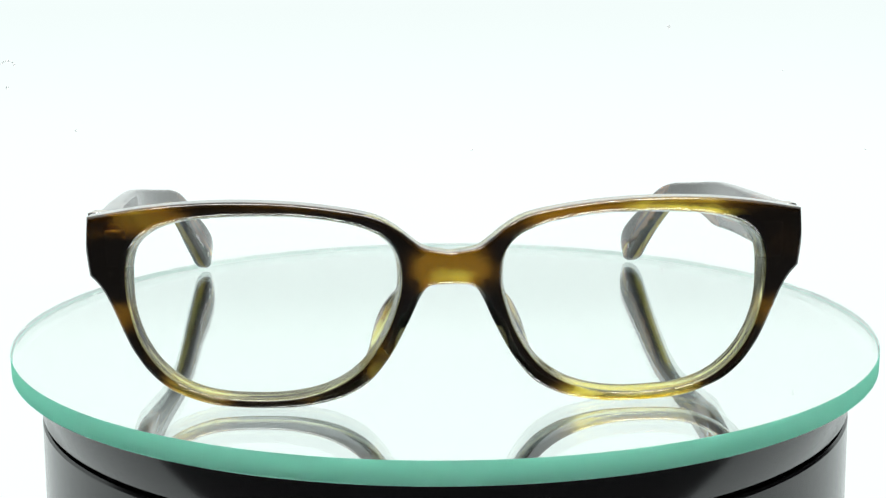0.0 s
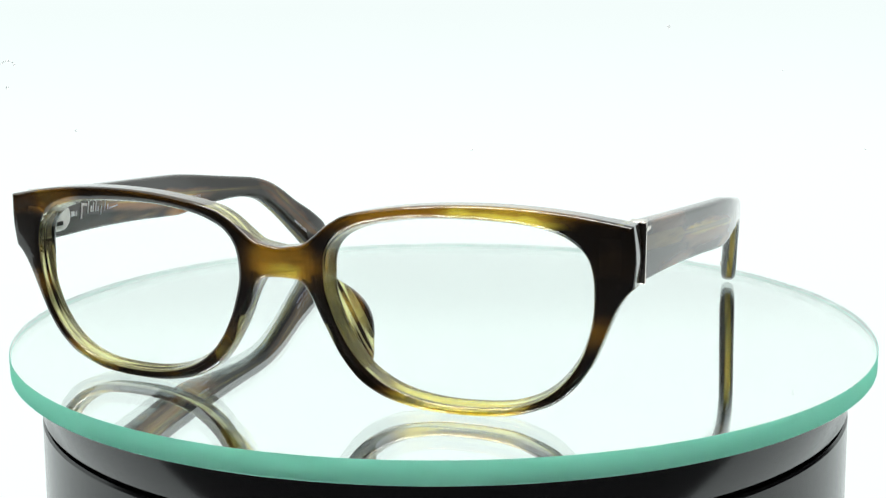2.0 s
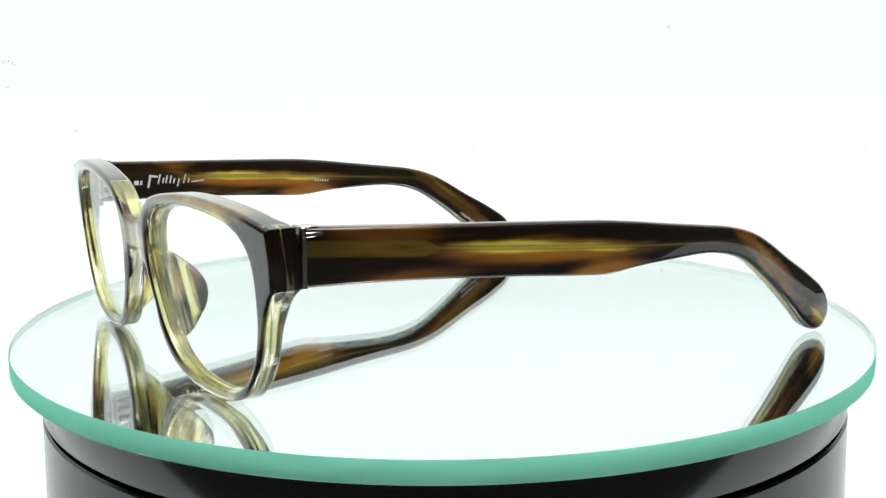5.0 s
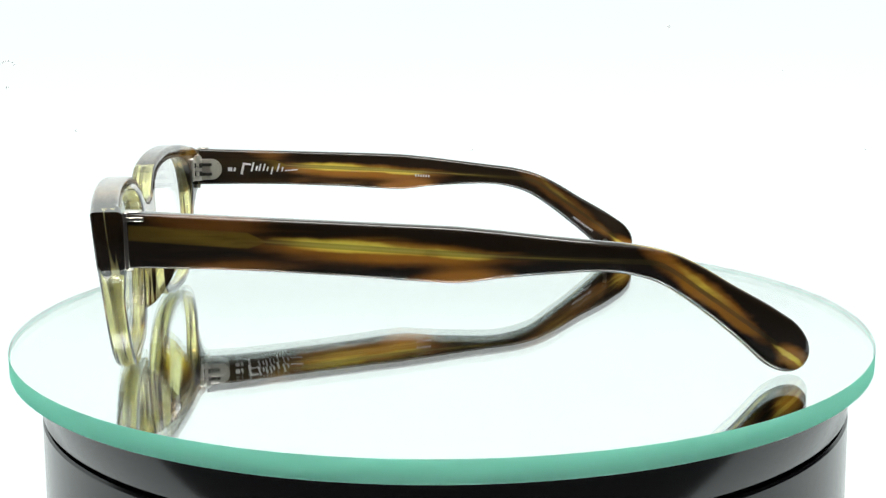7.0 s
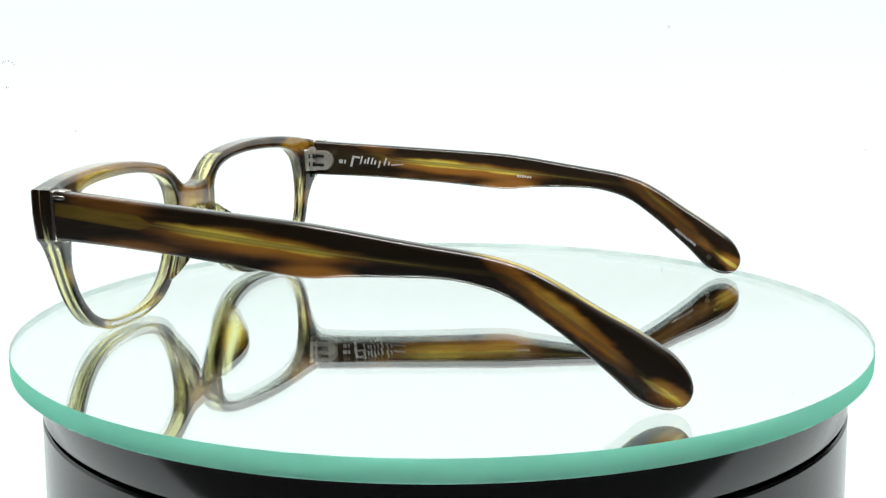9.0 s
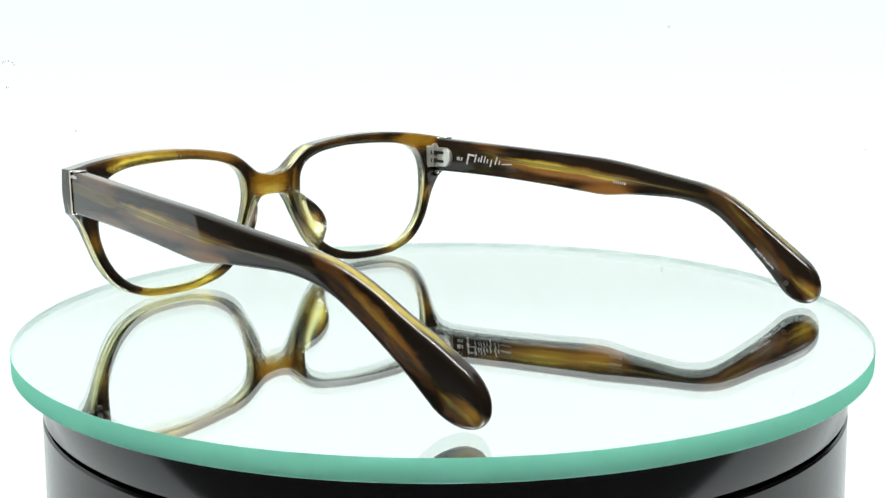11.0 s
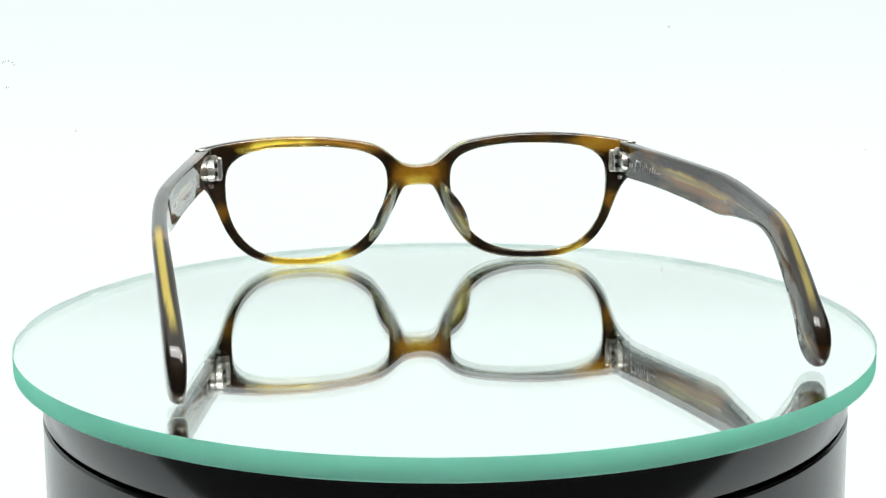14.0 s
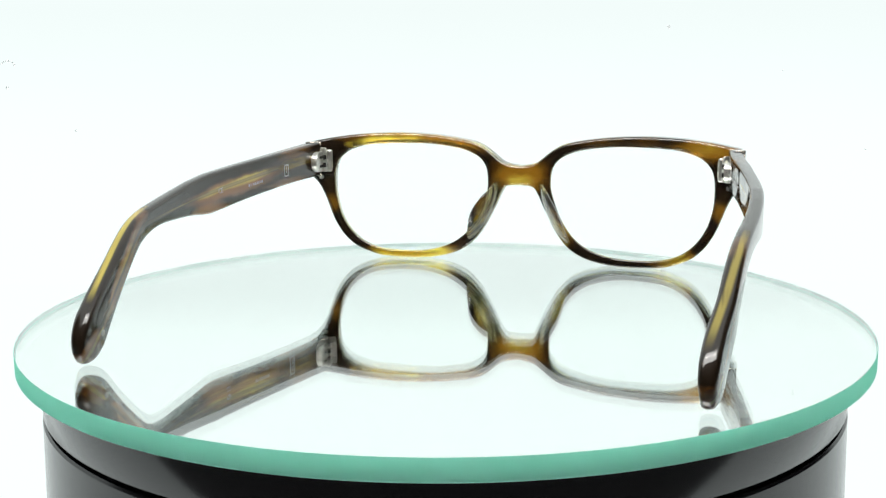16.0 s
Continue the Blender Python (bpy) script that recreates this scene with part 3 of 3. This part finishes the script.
def build_tent():
    curve = [(0.25 + 0.2 * math.sin(a), 0.155 - 0.2 * math.cos(a)) for a in [math.pi / 2 * k / 16 for k in range(17)]]
    sheet("backdrop", (-0.42, 0.42, curve + [(0.45, 0.30), (0.45, 0.45)]), mat_back, "white backlit cloth sweep behind the turntable")
    sheet("floor", (-0.42, 0.42, [(-0.09, -0.045), (0.25, -0.045)]), mat_floor, "white cloth floor of the light tent")
    sheet("ceiling", (-0.42, 0.42, [(-0.24, 0.45), (0.45, 0.45)]), mat_top, "white backlit cloth top of the light tent")
    for name, x, start in (("wall_left", -0.42, 40), ("wall_right", 0.42, 200)):
        bm = bmesh.new()
        box(bm, (x * 1000 - 1, start, -45), (x * 1000 + 1, 450, 450))
        tagged(new(name, finish(bm, name, mat_side, False)), "white backlit cloth side of the light tent", "backdrop", kind="structure")
    bm = bmesh.new()
    box(bm, (-1500, -1500, -65), (1500, 500, -48))
    tagged(new("table_top", finish(bm, "table_top", mat_dark, False)), "dark table top under the tent", "table", kind="structure")
    for name, lo, hi in (("wall_front", (-1500, -1502, -45), (1500, -1500, 1500)), ("wall_room_left", (-1502, -1500, -45), (-1500, -240, 1500)), ("wall_room_right", (1500, -1500, -45), (1502, -240, 1500))):
        bm = bmesh.new()
        box(bm, lo, hi)
        tagged(new(name, finish(bm, name, mat_dark, False)), "dim dark wall of the room", "wall", kind="structure")


def build_led_bar():
    bar = tagged(new("led_bar"), "slim aluminium bar of white diodes under the tent top", "lamp")
    bm = bmesh.new()
    box(bm, (-260, -142, 438), (260, -118, 450), 2.0)
    part("housing", bm, mat_metal, bar, "aluminium housing")
    bm = bmesh.new()
    bmesh.ops.create_uvsphere(bm, u_segments=10, v_segments=6, radius=0.0035)
    me = finish(bm, "diode", mat_diode)
    for i in range(26):
        ob = new("diode", me)
        ob.parent = bar
        ob.location = (-0.25 + 0.02 * i, -0.13, 0.4365)


def build_dust():
    """Specks and one curled fibre, added on the backdrop for dust on the camera: place across, height, radius."""
    bm = bmesh.new()
    rng = random.Random(5)

    def depth(z):
        return 0.45 if z > 0.155 else 0.25 + 0.2 * math.sqrt(max(0.0, 1 - ((0.155 - z) / 0.2) ** 2))

    def fleck(x, z, r):
        m = Matrix.Translation((x, depth(z) - 0.001, z)) @ Matrix.Diagonal((r * rng.uniform(0.7, 1.2), r * 0.4, r * rng.uniform(0.7, 1.2), 1))
        bmesh.ops.create_icosphere(bm, subdivisions=1, radius=1.0, matrix=m)

    for x, z, r in ((0.138, 0.0753, 0.0013), (-0.216, 0.017, 0.0008), (-0.262, 0.0416, 0.0010), (0.2435, 0.0044, 0.0008), (0.016, 0.0056, 0.0006), (0.205, 0.049, 0.0007),
                    (0.230, 0.1617, 0.0013), (0.055, 0.1514, 0.0006), (0.201, 0.1205, 0.0007)):
        fleck(x, z, 0.85 * r)
    for x, z, size, thick in ((-0.2642, 0.0539, 0.0042, 0.00055), (-0.1193, 0.1067, 0.0050, 0.0003)):
        for k in range(18):
            a = math.pi * (0.05 + 0.80 * k / 17)
            fleck(x + size * math.cos(a), z + 0.8 * size * math.sin(a), thick)
    ob = new("camera_dust_flecks", finish(bm, "camera_dust_flecks", mat_speck))
    tagged(ob, "grey flecks and a curled fibre standing in for dust on the camera", "dust", kind="stuff")


build_tent()
build_dust()
build_led_bar()
turntable = build_turntable()
plate = build_plate()
eyeglasses, arms = build_spectacles()

# the maker's writing on the inner sides, as plain bars
for y0, y1, z0, z1, turn in ((-58.0, -56.8, 30.0, 31.1, -3), (-56.3, -55.8, 29.9, 31.0, -12), (-54.0, -53.4, 28.9, 32.4, -14), (-53.6, -51.2, 31.7, 32.2, -10), (-51.0, -50.6, 29.7, 32.4, -16), (-49.8, -49.4, 29.9, 31.3, -16),
                            (-48.8, -48.4, 29.8, 31.9, -16), (-47.6, -47.2, 29.7, 31.8, -16), (-46.6, -46.2, 29.6, 30.9, -16), (-45.3, -44.9, 28.6, 30.8, -16), (-43.4, -43.0, 29.3, 31.8, -18), (-42.2, -41.8, 29.4, 30.6, -16), (-41.2, -37.4, 29.5, 29.8, 3)):
    print_bar(arms[-1], -1, "printed_bar", y0 - 0.06, y1 + 0.06, z0, z1 + 0.1, turn, "silver printed bar")
for k in range(6):
    print_bar(arms[-1], -1, "printed_bar", -1.4 + 0.8 * k, -0.85 + 0.8 * k, 26.55 - 0.05 * k, 27.3 - 0.05 * k, 0.0, "silver printed bar")


def lettering(temple, side, words, y, z, size, turn):
    """Printed words on the inner face of a temple, read from inside, starting at y."""
    cu = bpy.data.curves.new("words", "FONT")
    cu.body, cu.size, cu.extrude, cu.resolution_u = words, size, 0.02, 2
    ob = new("words", cu)
    me = bpy.data.meshes.new_from_object(ob.evaluated_get(bpy.context.evaluated_depsgraph_get()))
    bpy.data.objects.remove(ob)
    bm = bmesh.new()
    bm.from_mesh(me)
    c, s = math.cos(radians(turn)), math.sin(radians(turn))
    run = 1 if side < 0 else -1
    for v in bm.verts:
        a, b, d = v.co
        yy, zz = y + run * (c * a - s * b), z + s * a + c * b
        v.co = Vector((arm_inner(side, yy, zz) - side * (0.03 + d), yy, zz)) * MM
    part("lettering", bm, mat_print, temple, "small silver printed lettering", smooth=False)


lettering(arms[-1], -1, "MADE IN JAPAN", 47.6, 13.2, 1.05, -36.0)
lettering(arms[1], 1, "CE", -8.0, 27.6, 2.0, 4.0)
for k, (y0, y1) in enumerate(((-31.6, -30.8), (-30.5, -29.7), (-29.3, -28.4), (-28.0, -27.2), (-26.9, -26.1), (-25.4, -25.0), (-24.6, -23.8))):
    print_bar(arms[1], 1, "printed_bar", y0, y1, 28.0 - 0.07 * k, 28.8 - 0.07 * k, 0.0, "silver printed bar")
for y0, y1, z0, z1 in ((-46.6, -46.1, 28.2, 31.8), (-44.3, -43.8, 28.2, 31.8), (-46.6, -43.8, 31.4, 31.8), (-46.6, -43.8, 28.2, 28.6), (-45.5, -45.1, 29.2, 31.0)):
    print_bar(arms[1], 1, "printed_mark", y0, y1, z0, z1, 0.0, "silver printed bar")
for side, y, z in ((1, 60.0, 6.2), (-1, 57.9, 5.9)):
    bm = bmesh.new()
    rod(bm, (arm_inner(side, y, z) - side * 0.04, y, z), (arm_inner(side, y, z) + side * 0.5, y, z), 0.75)
    part("core_pin", bm, mat_pin, arms[side], "round metal end of the wire core")

# ---------------------------------------------------------------- turning
TURN = [(0.0, -3.2), (1.0, 9.3), (2.0, 21.6), (3.0, 34.0), (4.0, 46.4), (5.0, 58.9), (6.0, 71.5), (7.0, 84.05), (8.0, 96.55), (9.0, 109.05), (10.0, 121.5), (11.0, 134.0), (12.0, 146.45),
        (13.0, 159.0), (14.0, 171.45), (15.0, 183.9), (16.0, 196.2)]


def motions():
    spin = [(t, pose(0, 0, 0, 0, 0, -a)) for t, a in TURN]
    walk(eyeglasses, [(t, m @ pose(-0.0030, 0, -0.0002)) for t, m in spin])
    walk(plate, [(t, m @ pose(0, -0.0007, 0.00012)) for t, m in spin])


motions()
